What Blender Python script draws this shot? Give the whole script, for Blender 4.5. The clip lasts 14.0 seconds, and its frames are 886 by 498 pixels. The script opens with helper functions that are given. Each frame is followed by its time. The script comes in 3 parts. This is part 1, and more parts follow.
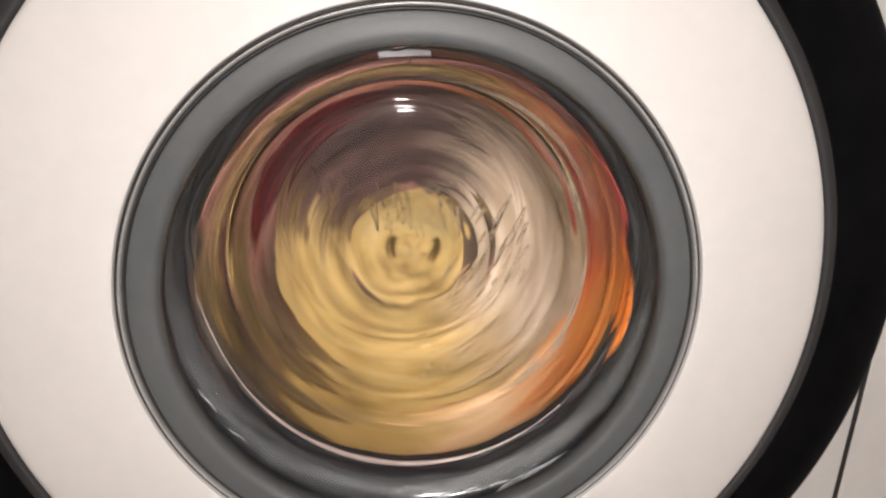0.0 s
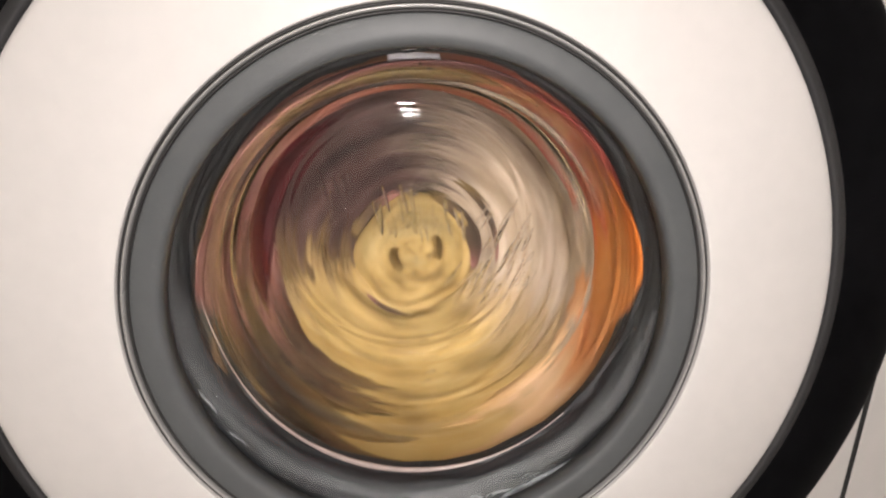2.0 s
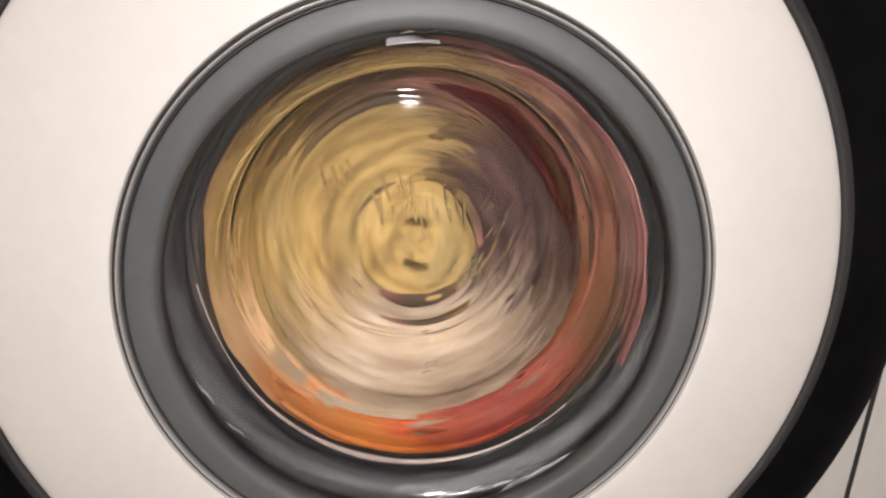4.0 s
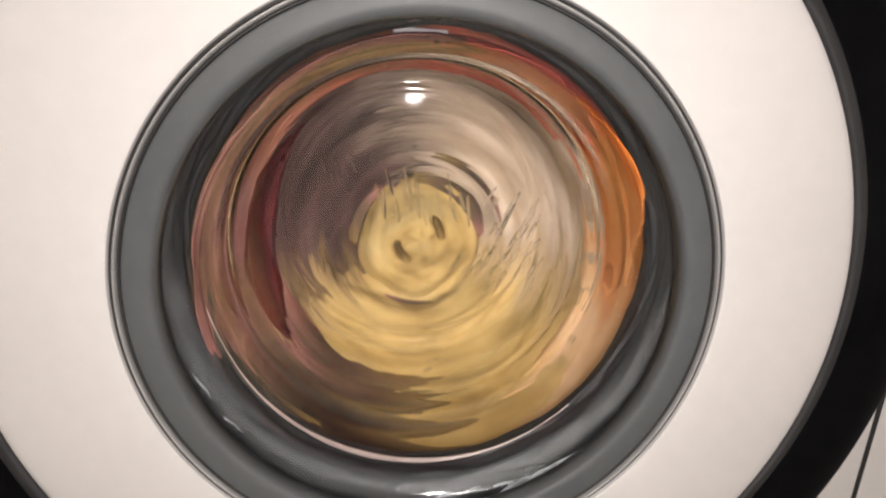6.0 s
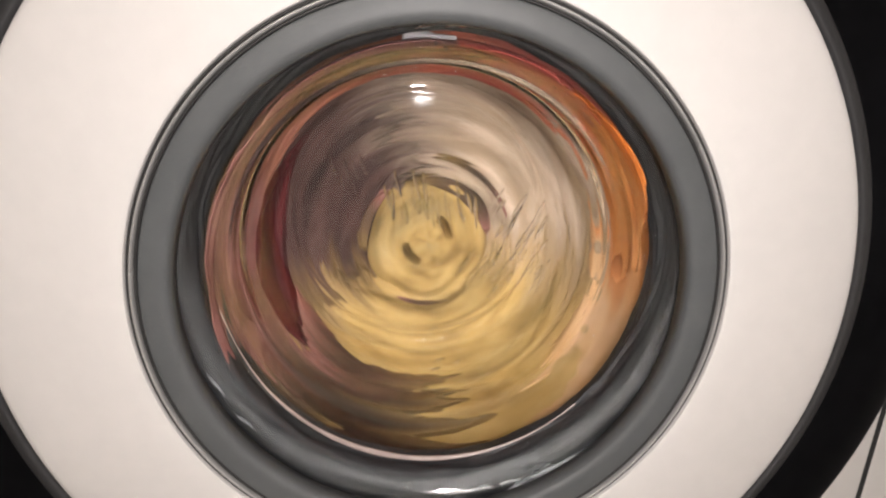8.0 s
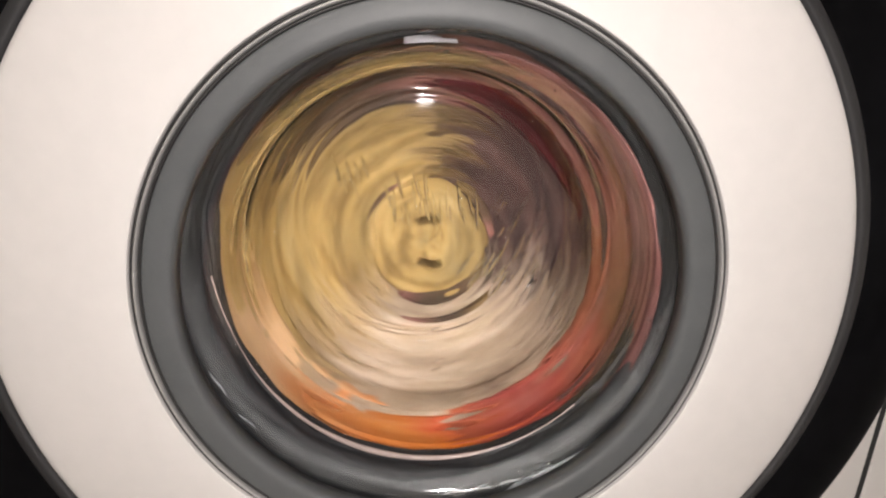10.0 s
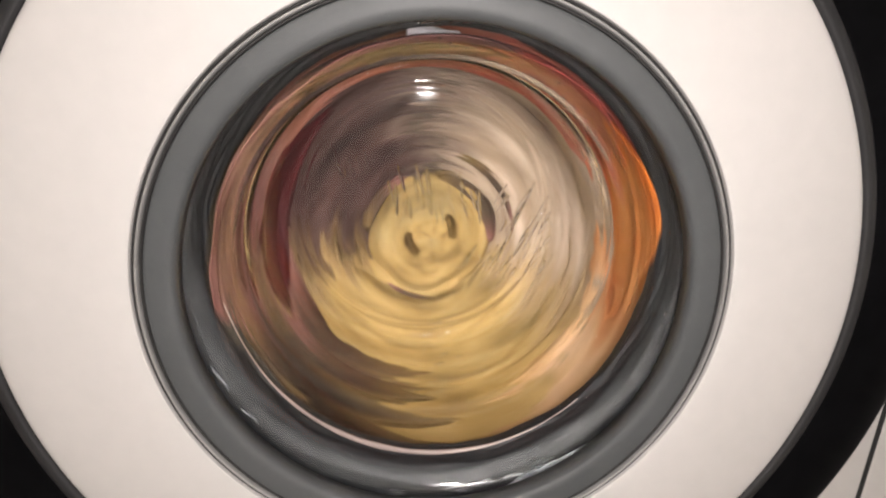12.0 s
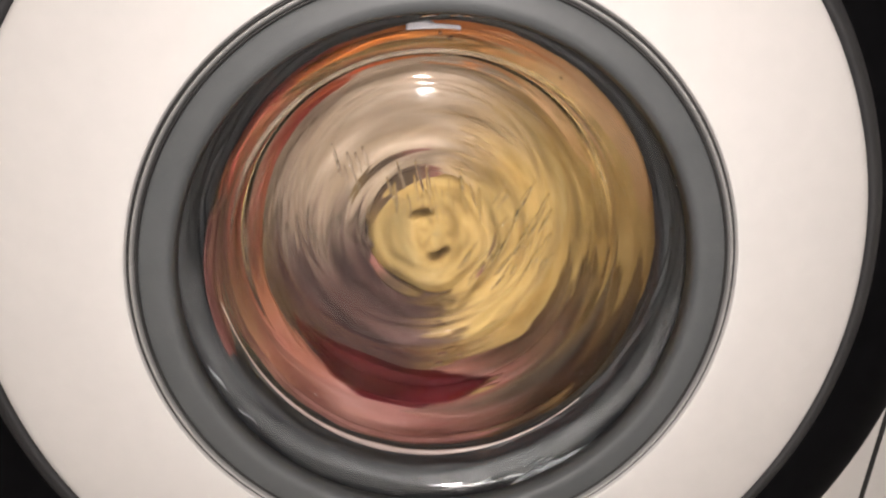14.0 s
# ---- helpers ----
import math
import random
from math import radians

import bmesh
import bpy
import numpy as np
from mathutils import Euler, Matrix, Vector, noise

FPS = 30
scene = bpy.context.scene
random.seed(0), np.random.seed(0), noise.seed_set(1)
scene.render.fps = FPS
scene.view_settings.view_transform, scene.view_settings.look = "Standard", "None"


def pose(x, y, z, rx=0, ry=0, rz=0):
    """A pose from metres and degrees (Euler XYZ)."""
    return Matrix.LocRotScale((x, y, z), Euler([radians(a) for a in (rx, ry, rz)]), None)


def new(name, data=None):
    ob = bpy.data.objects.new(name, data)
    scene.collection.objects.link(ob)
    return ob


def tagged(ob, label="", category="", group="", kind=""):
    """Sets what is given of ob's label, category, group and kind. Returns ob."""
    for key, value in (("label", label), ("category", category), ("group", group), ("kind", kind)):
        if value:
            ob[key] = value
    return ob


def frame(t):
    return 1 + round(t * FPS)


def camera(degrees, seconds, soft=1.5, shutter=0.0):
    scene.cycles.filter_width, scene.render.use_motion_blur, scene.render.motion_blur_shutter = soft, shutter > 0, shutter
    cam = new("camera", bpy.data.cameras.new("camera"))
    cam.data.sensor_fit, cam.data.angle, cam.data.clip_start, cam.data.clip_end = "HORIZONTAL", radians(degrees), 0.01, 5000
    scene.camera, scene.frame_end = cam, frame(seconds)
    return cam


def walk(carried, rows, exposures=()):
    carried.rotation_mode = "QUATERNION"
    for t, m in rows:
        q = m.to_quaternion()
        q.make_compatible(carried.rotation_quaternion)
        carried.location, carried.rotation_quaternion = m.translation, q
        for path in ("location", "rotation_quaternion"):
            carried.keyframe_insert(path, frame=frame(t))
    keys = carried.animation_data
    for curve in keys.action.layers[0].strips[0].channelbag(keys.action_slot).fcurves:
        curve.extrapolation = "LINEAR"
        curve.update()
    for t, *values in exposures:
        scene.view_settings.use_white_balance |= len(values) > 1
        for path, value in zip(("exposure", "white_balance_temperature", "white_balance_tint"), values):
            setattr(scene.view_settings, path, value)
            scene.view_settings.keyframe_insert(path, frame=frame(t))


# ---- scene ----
# ---- camera and its way ----
H = 0.55   # height of the door's centre over the floor
cam = camera(74.6, 14.0, soft=2.2, shutter=1.0)


def eye(x, y, z, pitch, roll, yaw):
    """Camera beside the door: metres from the door's centre, degrees down, lean, turn to the right."""
    return pose(x, y, z + H, 90 - pitch, 0, -yaw) @ pose(0, 0, 0, 0, 0, roll)


PATH = [
    (0, -0.0221, -0.2722, 0.1069, 15.09, 2.42, 6.55),
    (0.5, -0.0246, -0.2721, 0.1056, 14.31, 2.52, 6.36),
    (1, -0.0253, -0.2730, 0.1051, 14.18, 2.57, 6.29),
    (1.5, -0.0258, -0.2717, 0.1042, 14.16, 3.03, 6.27),
    (2, -0.0256, -0.2706, 0.1036, 14.20, 3.42, 6.61),
    (2.5, -0.0255, -0.2692, 0.1021, 14.46, 3.03, 6.56),
    (3, -0.0235, -0.2671, 0.0998, 14.67, 2.98, 6.38),
    (5.5, -0.0252, -0.2655, 0.0981, 14.71, 3.97, 6.52),
    (6, -0.0248, -0.2614, 0.0941, 14.63, 4.27, 6.35),
    (6.5, -0.0238, -0.2639, 0.0945, 14.65, 4.07, 6.18),
    (7, -0.0274, -0.2685, 0.0977, 14.44, 4.14, 6.17),
    (7.5, -0.0266, -0.2680, 0.0985, 14.59, 4.19, 5.82),
    (8, -0.0269, -0.2656, 0.0974, 14.89, 4.15, 5.79),
    (10.5, -0.0259, -0.2683, 0.0992, 14.94, 4.38, 5.44),
    (11, -0.0264, -0.2647, 0.0967, 15.19, 4.43, 5.42),
    (11.5, -0.0279, -0.2646, 0.0974, 15.38, 4.35, 5.51),
    (12, -0.0275, -0.2660, 0.0987, 15.56, 4.21, 5.56),
    (12.5, -0.0274, -0.2652, 0.0979, 15.46, 4.30, 5.59),
    (13, -0.0280, -0.2641, 0.0966, 15.43, 4.57, 5.67),
    (13.5, -0.0266, -0.2634, 0.0978, 15.49, 4.63, 5.55),
    (14, -0.0281, -0.2623, 0.0962, 15.55, 4.23, 5.74),
]
walk(cam, [(r[0], eye(*r[1:])) for r in PATH])

# ---- light ----
world = bpy.data.worlds.new("world")
scene.world = world
world.use_nodes = True
world.node_tree.nodes["Background"].inputs[0].default_value = (1.0, 0.93, 0.85, 1)
world.node_tree.nodes["Background"].inputs[1].default_value = 0.02
scene.view_settings.exposure = -0.1


def lamp(name, kind, m, watts, size, colour):
    d = bpy.data.lights.new(name, kind)
    d.energy, d.color = watts, colour
    if kind == "AREA":
        d.shape, d.size = "DISK", size
    else:
        d.shadow_soft_size = size
    ob = new(name, d)
    ob.matrix_world = m
    return ob


# the torch beside the lens, and a fill lamp added out of view
lamp("torch", "POINT", pose(0.0045, -0.2690, 0.1015 + H), 2.72, 0.0095, (1.0, 0.930, 0.908))
lamp("fill_bulb", "POINT", pose(-0.20, -2.0, 1.42), 46, 0.07, (1.0, 0.935, 0.895))

# ---- materials ----


def mat(name, colour, rough=0.5, metal=0.0, **extra):
    m = bpy.data.materials.new(name)
    m.use_nodes = True
    b = m.node_tree.nodes["Principled BSDF"]
    b.inputs["Base Color"].default_value = (*colour, 1)
    b.inputs["Roughness"].default_value = rough
    b.inputs["Metallic"].default_value = metal
    for k, v in extra.items():
        b.inputs[k.replace("_", " ")].default_value = v
    return m


def grain(m, colour, other, scale=60.0, bump=0.05, dist=0.0005, rough=None, detail=6.0):
    """Mottle between two colours at two scales, with fine relief."""
    t = m.node_tree
    b = t.nodes["Principled BSDF"]
    co = t.nodes.new("ShaderNodeTexCoord")
    n1 = t.nodes.new("ShaderNodeTexNoise")
    n1.inputs["Scale"].default_value, n1.inputs["Detail"].default_value = scale, detail
    n2 = t.nodes.new("ShaderNodeTexNoise")
    n2.inputs["Scale"].default_value, n2.inputs["Detail"].default_value = scale * 0.12, 3.0
    mean = t.nodes.new("ShaderNodeMath")
    mean.operation = "MULTIPLY_ADD"
    mean.inputs[1].default_value = 0.5
    half = t.nodes.new("ShaderNodeMath")
    half.operation = "MULTIPLY"
    half.inputs[1].default_value = 0.5
    ramp = t.nodes.new("ShaderNodeValToRGB")
    ramp.color_ramp.elements[0].position, ramp.color_ramp.elements[1].position = 0.35, 0.65
    ramp.color_ramp.elements[0].color, ramp.color_ramp.elements[1].color = (*colour, 1), (*other, 1)
    bp = t.nodes.new("ShaderNodeBump")
    bp.inputs["Strength"].default_value, bp.inputs["Distance"].default_value = bump, dist
    L = t.links.new
    for n in (n1, n2):
        L(co.outputs["Object"], n.inputs["Vector"])
    L(n2.outputs["Fac"], half.inputs[0])
    L(n1.outputs["Fac"], mean.inputs[0])
    L(half.outputs[0], mean.inputs[2])
    L(mean.outputs[0], ramp.inputs["Fac"])
    L(ramp.outputs["Color"], b.inputs["Base Color"])
    L(n1.outputs["Fac"], bp.inputs["Height"])
    L(bp.outputs["Normal"], b.inputs["Normal"])
    if rough:
        mr = t.nodes.new("ShaderNodeMapRange")
        mr.inputs["To Min"].default_value, mr.inputs["To Max"].default_value = rough
        L(n2.outputs["Fac"], mr.inputs["Value"])
        L(mr.outputs[0], b.inputs["Roughness"])
    return m


def cloth_mat(name, colours, tint=(0.10, 0.065, 0.04), lo=None, hi=None, streak=1.0, rough=0.85):
    """Wet cloth, wound round the drum: fine creases and colour run round the axis (object y); the ramp's dark end
    paints shade into the folds.
    """
    m = bpy.data.materials.new(name)
    m.use_nodes = True
    t = m.node_tree
    b = t.nodes["Principled BSDF"]
    L = t.links.new
    co = t.nodes.new("ShaderNodeTexCoord")
    flat = t.nodes.new("ShaderNodeVectorMath")
    flat.operation = "MULTIPLY"
    flat.inputs[1].default_value = (1, 0, 1)
    L(co.outputs["Object"], flat.inputs[0])
    length = t.nodes.new("ShaderNodeVectorMath")
    length.operation = "LENGTH"
    L(flat.outputs[0], length.inputs[0])
    unit_way = t.nodes.new("ShaderNodeVectorMath")
    unit_way.operation = "NORMALIZE"
    L(flat.outputs[0], unit_way.inputs[0])
    kr = t.nodes.new("ShaderNodeMath")
    kr.operation = "MULTIPLY"
    kr.inputs[1].default_value = 80.0 * streak
    L(length.outputs["Value"], kr.inputs[0])
    up = t.nodes.new("ShaderNodeCombineXYZ")
    L(kr.outputs[0], up.inputs[1])
    comb = t.nodes.new("ShaderNodeVectorMath")
    comb.operation = "ADD"
    L(unit_way.outputs[0], comb.inputs[0])
    L(up.outputs[0], comb.inputs[1])
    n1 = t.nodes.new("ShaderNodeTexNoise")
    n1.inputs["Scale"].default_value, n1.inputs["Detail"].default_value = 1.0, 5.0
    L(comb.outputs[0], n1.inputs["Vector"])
    n2 = t.nodes.new("ShaderNodeTexNoise")
    n2.inputs["Scale"].default_value, n2.inputs["Detail"].default_value = 16.0, 4.0
    L(co.outputs["Object"], n2.inputs["Vector"])
    n3 = t.nodes.new("ShaderNodeTexNoise")
    n3.inputs["Scale"].default_value, n3.inputs["Detail"].default_value = 900.0, 2.0
    L(co.outputs["Object"], n3.inputs["Vector"])
    mix = t.nodes.new("ShaderNodeMath")
    mix.operation = "MULTIPLY_ADD"
    mix.inputs[1].default_value = 0.75
    half = t.nodes.new("ShaderNodeMath")
    half.operation = "MULTIPLY"
    half.inputs[1].default_value = 0.25
    L(n2.outputs["Fac"], half.inputs[0])
    L(n1.outputs["Fac"], mix.inputs[0])
    L(half.outputs[0], mix.inputs[2])
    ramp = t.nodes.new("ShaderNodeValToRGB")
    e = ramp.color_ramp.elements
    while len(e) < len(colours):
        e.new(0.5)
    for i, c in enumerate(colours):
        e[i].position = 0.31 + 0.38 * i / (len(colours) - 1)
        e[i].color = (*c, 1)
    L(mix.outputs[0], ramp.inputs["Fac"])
    n4 = t.nodes.new("ShaderNodeTexNoise")
    n4.inputs["Scale"].default_value, n4.inputs["Detail"].default_value = 0.45, 3.0
    L(comb.outputs[0], n4.inputs["Vector"])
    share = t.nodes.new("ShaderNodeMapRange")
    share.inputs["From Min"].default_value, share.inputs["From Max"].default_value = 0.48, 0.72
    share.inputs["To Max"].default_value = 0.75
    L(n4.outputs["Fac"], share.inputs["Value"])
    stain = t.nodes.new("ShaderNodeMixRGB")
    stain.inputs["Color2"].default_value = (*tint, 1)
    L(share.outputs[0], stain.inputs["Fac"])
    L(ramp.outputs["Color"], stain.inputs["Color1"])
    shown = stain.outputs["Color"]
    for side, other in (("lo", lo), ("hi", hi)):
        if not other:
            continue
        at = t.nodes.new("ShaderNodeAttribute")
        at.attribute_name = side
        wave = t.nodes.new("ShaderNodeMath")
        wave.operation = "MULTIPLY_ADD"
        wave.inputs[1].default_value = 0.9
        wave.inputs[2].default_value = -0.45
        L(n1.outputs["Fac"], wave.inputs[0])
        gate = t.nodes.new("ShaderNodeMath")
        gate.operation = "MULTIPLY"
        L(wave.outputs[0], gate.inputs[0])
        L(at.outputs["Fac"], gate.inputs[1])
        total = t.nodes.new("ShaderNodeMath")
        L(at.outputs["Fac"], total.inputs[0])
        L(gate.outputs[0], total.inputs[1])
        soft_edge = t.nodes.new("ShaderNodeMapRange")
        soft_edge.interpolation_type = "SMOOTHSTEP"
        soft_edge.inputs["From Max"].default_value = 0.92
        L(total.outputs[0], soft_edge.inputs["Value"])
        bleed = t.nodes.new("ShaderNodeMixRGB")
        own = colours[len(colours) // 2]
        bleed.inputs["Color2"].default_value = (*[(p + q) / 2 for p, q in zip(own, other)], 1)
        L(soft_edge.outputs[0], bleed.inputs["Fac"])
        L(shown, bleed.inputs["Color1"])
        shown = bleed.outputs["Color"]
    L(shown, b.inputs["Base Color"])
    b.inputs["Roughness"].default_value = rough
    b.inputs["Specular IOR Level"].default_value = 0.3
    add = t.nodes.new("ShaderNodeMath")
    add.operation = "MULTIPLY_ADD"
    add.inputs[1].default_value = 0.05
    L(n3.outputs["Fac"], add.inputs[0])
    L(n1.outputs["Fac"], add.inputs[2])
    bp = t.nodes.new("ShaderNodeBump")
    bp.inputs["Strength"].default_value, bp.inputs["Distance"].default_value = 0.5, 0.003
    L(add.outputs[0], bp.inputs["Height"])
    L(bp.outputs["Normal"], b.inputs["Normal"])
    return m


M_white = grain(mat("white_plastic", (0.8, 0.78, 0.76), 0.42), (0.80, 0.775, 0.755), (0.76, 0.74, 0.72), 90, 0.03, 0.0003, (0.36, 0.5))
M_cabinet = grain(mat("white_enamel", (0.72, 0.7, 0.68), 0.35), (0.74, 0.72, 0.70), (0.69, 0.67, 0.65), 70, 0.04, 0.0003, (0.3, 0.42))
M_black = grain(mat("black_plastic", (0.012, 0.012, 0.014), 0.3, Specular_IOR_Level=0.03), (0.003, 0.003, 0.0035), (0.006, 0.006, 0.007), 80, 0.03, 0.0003, (0.4, 0.55))
M_bezel = grain(mat("dark_grey_plastic", (0.03, 0.03, 0.032), 0.5), (0.028, 0.028, 0.030), (0.038, 0.038, 0.040), 80, 0.03, 0.0003, (0.4, 0.6))
M_grey = grain(mat("grey_plastic", (0.12, 0.125, 0.13), 0.45), (0.092, 0.099, 0.102), (0.112, 0.118, 0.121), 60, 0.03, 0.0003, (0.38, 0.55))
M_rubber = grain(mat("grey_rubber", (0.06, 0.062, 0.066), 0.5), (0.010, 0.0108, 0.0116), (0.021, 0.0222, 0.0238), 45, 0.06, 0.001, (0.42, 0.65))
M_chrome = grain(mat("worn_chrome", (0.6, 0.6, 0.6), 0.2, 0.35), (0.42, 0.42, 0.41), (0.56, 0.55, 0.54), 50, 0.05, 0.0003, (0.2, 0.36))
M_steel = grain(mat("drum_steel", (0.5, 0.5, 0.5), 0.3, 1.0), (0.45, 0.45, 0.45), (0.6, 0.6, 0.59), 50, 0.05, 0.0003, (0.2, 0.4))
M_glass = mat("door_glass", (0.97, 0.98, 0.98), 0.03, 0.0, Transmission_Weight=1.0, IOR=1.45)
M_water = mat("water", (0.95, 0.97, 0.98), 0.02, 0.0, Transmission_Weight=1.0, IOR=1.33)
M_wall = grain(mat("wall_paint", (0.6, 0.57, 0.53), 0.8), (0.60, 0.57, 0.53), (0.55, 0.52, 0.48), 20, 0.1, 0.001)
M_floor = grain(mat("floor_tile", (0.35, 0.32, 0.29), 0.4), (0.36, 0.33, 0.30), (0.29, 0.27, 0.24), 14, 0.1, 0.001)
M_ceil = grain(mat("ceiling_paint", (0.75, 0.74, 0.72), 0.9), (0.76, 0.75, 0.73), (0.71, 0.70, 0.68), 20, 0.1, 0.001)
M_lip_glint = grain(mat("painted_lip_glint", (0.4, 0.34, 0.32), 0.2), (0.66, 0.52, 0.48), (0.45, 0.36, 0.33), 70, 0.1, 0.0005, (0.1, 0.3))
M_seal = grain(mat("window_seal", (0.03, 0.03, 0.03), 0.5), (0.026, 0.025, 0.025), (0.040, 0.039, 0.038), 70, 0.05, 0.0003, (0.35, 0.55))
M_pale_patch = grain(mat("pale_plastic", (0.8, 0.78, 0.8), 0.3), (0.44, 0.415, 0.43), (0.34, 0.32, 0.33), 120, 0.05, 0.0003, (0.2, 0.4))
M_gap_shade = mat("gap_shade", (0.02, 0.02, 0.02), 0.7)
M_shade = mat("lamp_shade", (0.9, 0.88, 0.84), 0.5, 0.0, Emission_Color=(1.0, 0.9, 0.8, 1), Emission_Strength=0.6)

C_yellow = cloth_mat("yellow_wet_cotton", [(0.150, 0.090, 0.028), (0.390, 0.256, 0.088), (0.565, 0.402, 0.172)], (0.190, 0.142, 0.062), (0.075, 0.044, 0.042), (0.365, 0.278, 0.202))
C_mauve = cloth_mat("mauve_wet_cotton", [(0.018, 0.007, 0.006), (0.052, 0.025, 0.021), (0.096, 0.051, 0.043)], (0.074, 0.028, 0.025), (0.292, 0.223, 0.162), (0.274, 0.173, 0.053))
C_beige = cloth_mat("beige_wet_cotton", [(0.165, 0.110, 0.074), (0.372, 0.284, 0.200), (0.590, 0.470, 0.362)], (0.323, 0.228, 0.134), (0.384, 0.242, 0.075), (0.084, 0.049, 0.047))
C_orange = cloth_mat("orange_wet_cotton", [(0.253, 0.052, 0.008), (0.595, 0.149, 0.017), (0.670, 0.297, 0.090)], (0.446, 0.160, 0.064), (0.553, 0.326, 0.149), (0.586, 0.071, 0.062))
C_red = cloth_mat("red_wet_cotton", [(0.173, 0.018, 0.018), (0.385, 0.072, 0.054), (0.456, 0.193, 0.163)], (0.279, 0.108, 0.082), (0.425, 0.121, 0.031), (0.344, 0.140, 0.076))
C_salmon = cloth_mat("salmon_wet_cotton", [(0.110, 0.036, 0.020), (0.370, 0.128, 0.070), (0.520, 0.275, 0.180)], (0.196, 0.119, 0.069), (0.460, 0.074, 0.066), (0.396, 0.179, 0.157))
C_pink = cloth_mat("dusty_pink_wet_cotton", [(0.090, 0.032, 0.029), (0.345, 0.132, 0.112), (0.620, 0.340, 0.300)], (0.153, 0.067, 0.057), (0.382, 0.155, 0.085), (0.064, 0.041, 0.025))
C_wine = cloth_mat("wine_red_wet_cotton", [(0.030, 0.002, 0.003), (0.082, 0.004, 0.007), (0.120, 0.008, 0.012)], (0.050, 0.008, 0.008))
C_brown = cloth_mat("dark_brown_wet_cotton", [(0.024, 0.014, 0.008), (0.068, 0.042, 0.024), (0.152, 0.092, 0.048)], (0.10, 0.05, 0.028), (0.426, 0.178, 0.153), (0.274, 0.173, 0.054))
C_shaded_fold = cloth_mat("shaded_wet_cotton", [(0.040, 0.014, 0.012), (0.160, 0.062, 0.054), (0.420, 0.200, 0.175)], (0.120, 0.034, 0.030))
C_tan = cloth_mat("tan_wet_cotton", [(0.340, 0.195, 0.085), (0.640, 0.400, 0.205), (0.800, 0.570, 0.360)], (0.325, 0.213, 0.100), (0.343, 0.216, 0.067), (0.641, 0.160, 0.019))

# ---- mesh helpers ----


def obj(name, bm, material, smooth=True):
    me = bpy.data.meshes.new(name)
    bmesh.ops.recalc_face_normals(bm, faces=bm.faces)
    bm.to_mesh(me)
    bm.free()
    me.materials.append(material)
    if smooth:
        me.polygons.foreach_set("use_smooth", [True] * len(me.polygons))
    return new(name, me)


def part(name, bm, material, parent, label="", smooth=True):
    ob = obj(name, bm, material, smooth)
    ob.parent = parent
    return tagged(ob, label) if label else ob


def revolve(profile, n=128, wobble=None):
    """A closed profile of (radius, depth) turned about the y axis."""
    bm = bmesh.new()
    rings = []
    for i in range(n):
        a = 2 * math.pi * i / n
        row = []
        for k, (r, y) in enumerate(profile):
            d = wobble(a, k, r, y) if wobble else (0, 0)
            row.append(bm.verts.new(((r + d[0]) * math.cos(a), y + d[1], (r + d[0]) * math.sin(a))))
        rings.append(row)
    m = len(profile)
    for i in range(n):
        p, q = rings[i], rings[(i + 1) % n]
        for k in range(m):
            l = (k + 1) % m
            if profile[k][0] < 1e-6 and profile[l][0] < 1e-6:
                continue
            bm.faces.new((p[k], p[l], q[l], q[k]))
    bmesh.ops.remove_doubles(bm, verts=bm.verts, dist=1e-6)
    return bm


def smooth_line(points, steps=6):
    """Catmull-Rom through the points."""
    out = []
    p = [points[0], *points, points[-1]]
    for i in range(1, len(p) - 2):
        for s in range(steps):
            t = s / steps
            c = []
            for j in range(2):
                a, b, d, e = p[i - 1][j], p[i][j], p[i + 1][j], p[i + 2][j]
                c.append(0.5 * (2 * b + (d - a) * t + (2 * a - 5 * b + 4 * d - e) * t * t + (3 * b - a - 3 * d + e) * t ** 3))
            out.append(tuple(c))
    out.append(points[-1])
    return out


def box(x0, x1, y0, y1, z0, z1, bevel=0.0):
    bm = bmesh.new()
    bmesh.ops.create_cube(bm, size=1)
    for v in bm.verts:
        v.co = Vector(((x0 + x1) / 2 + v.co.x * (x1 - x0), (y0 + y1) / 2 + v.co.y * (y1 - y0), (z0 + z1) / 2 + v.co.z * (z1 - z0)))
    if bevel:
        bmesh.ops.bevel(bm, geom=bm.edges[:], offset=bevel, segments=3, affect="EDGES", profile=0.5)
    return bm


def structure(name, bm, material, label):
    return tagged(obj(name, bm, material, False), label, name.split("_")[0], "", "structure")


# ---- the room ----
structure("floor", box(-1.6, 1.6, -2.4, 0.8, -0.1, 0.0), M_floor, "plain brownish tiled laundry room floor")
structure("ceiling", box(-1.6, 1.6, -2.4, 0.8, 2.4, 2.5), M_ceil, "plain white painted ceiling")
structure("wall_north", box(-1.6, 1.6, 0.7, 0.8, 0.0, 2.4), M_wall, "plain beige wall behind the washing machine")
structure("wall_south", box(-1.6, 1.6, -2.4, -2.3, 0.0, 2.4), M_wall, "plain beige wall facing the washing machine")
structure("wall_west", box(-1.6, -1.5, -2.3, 0.7, 0.0, 2.4), M_wall, "plain beige side wall")
structure("wall_east", box(1.5, 1.6, -2.3, 0.7, 0.0, 2.4), M_wall, "plain beige side wall")

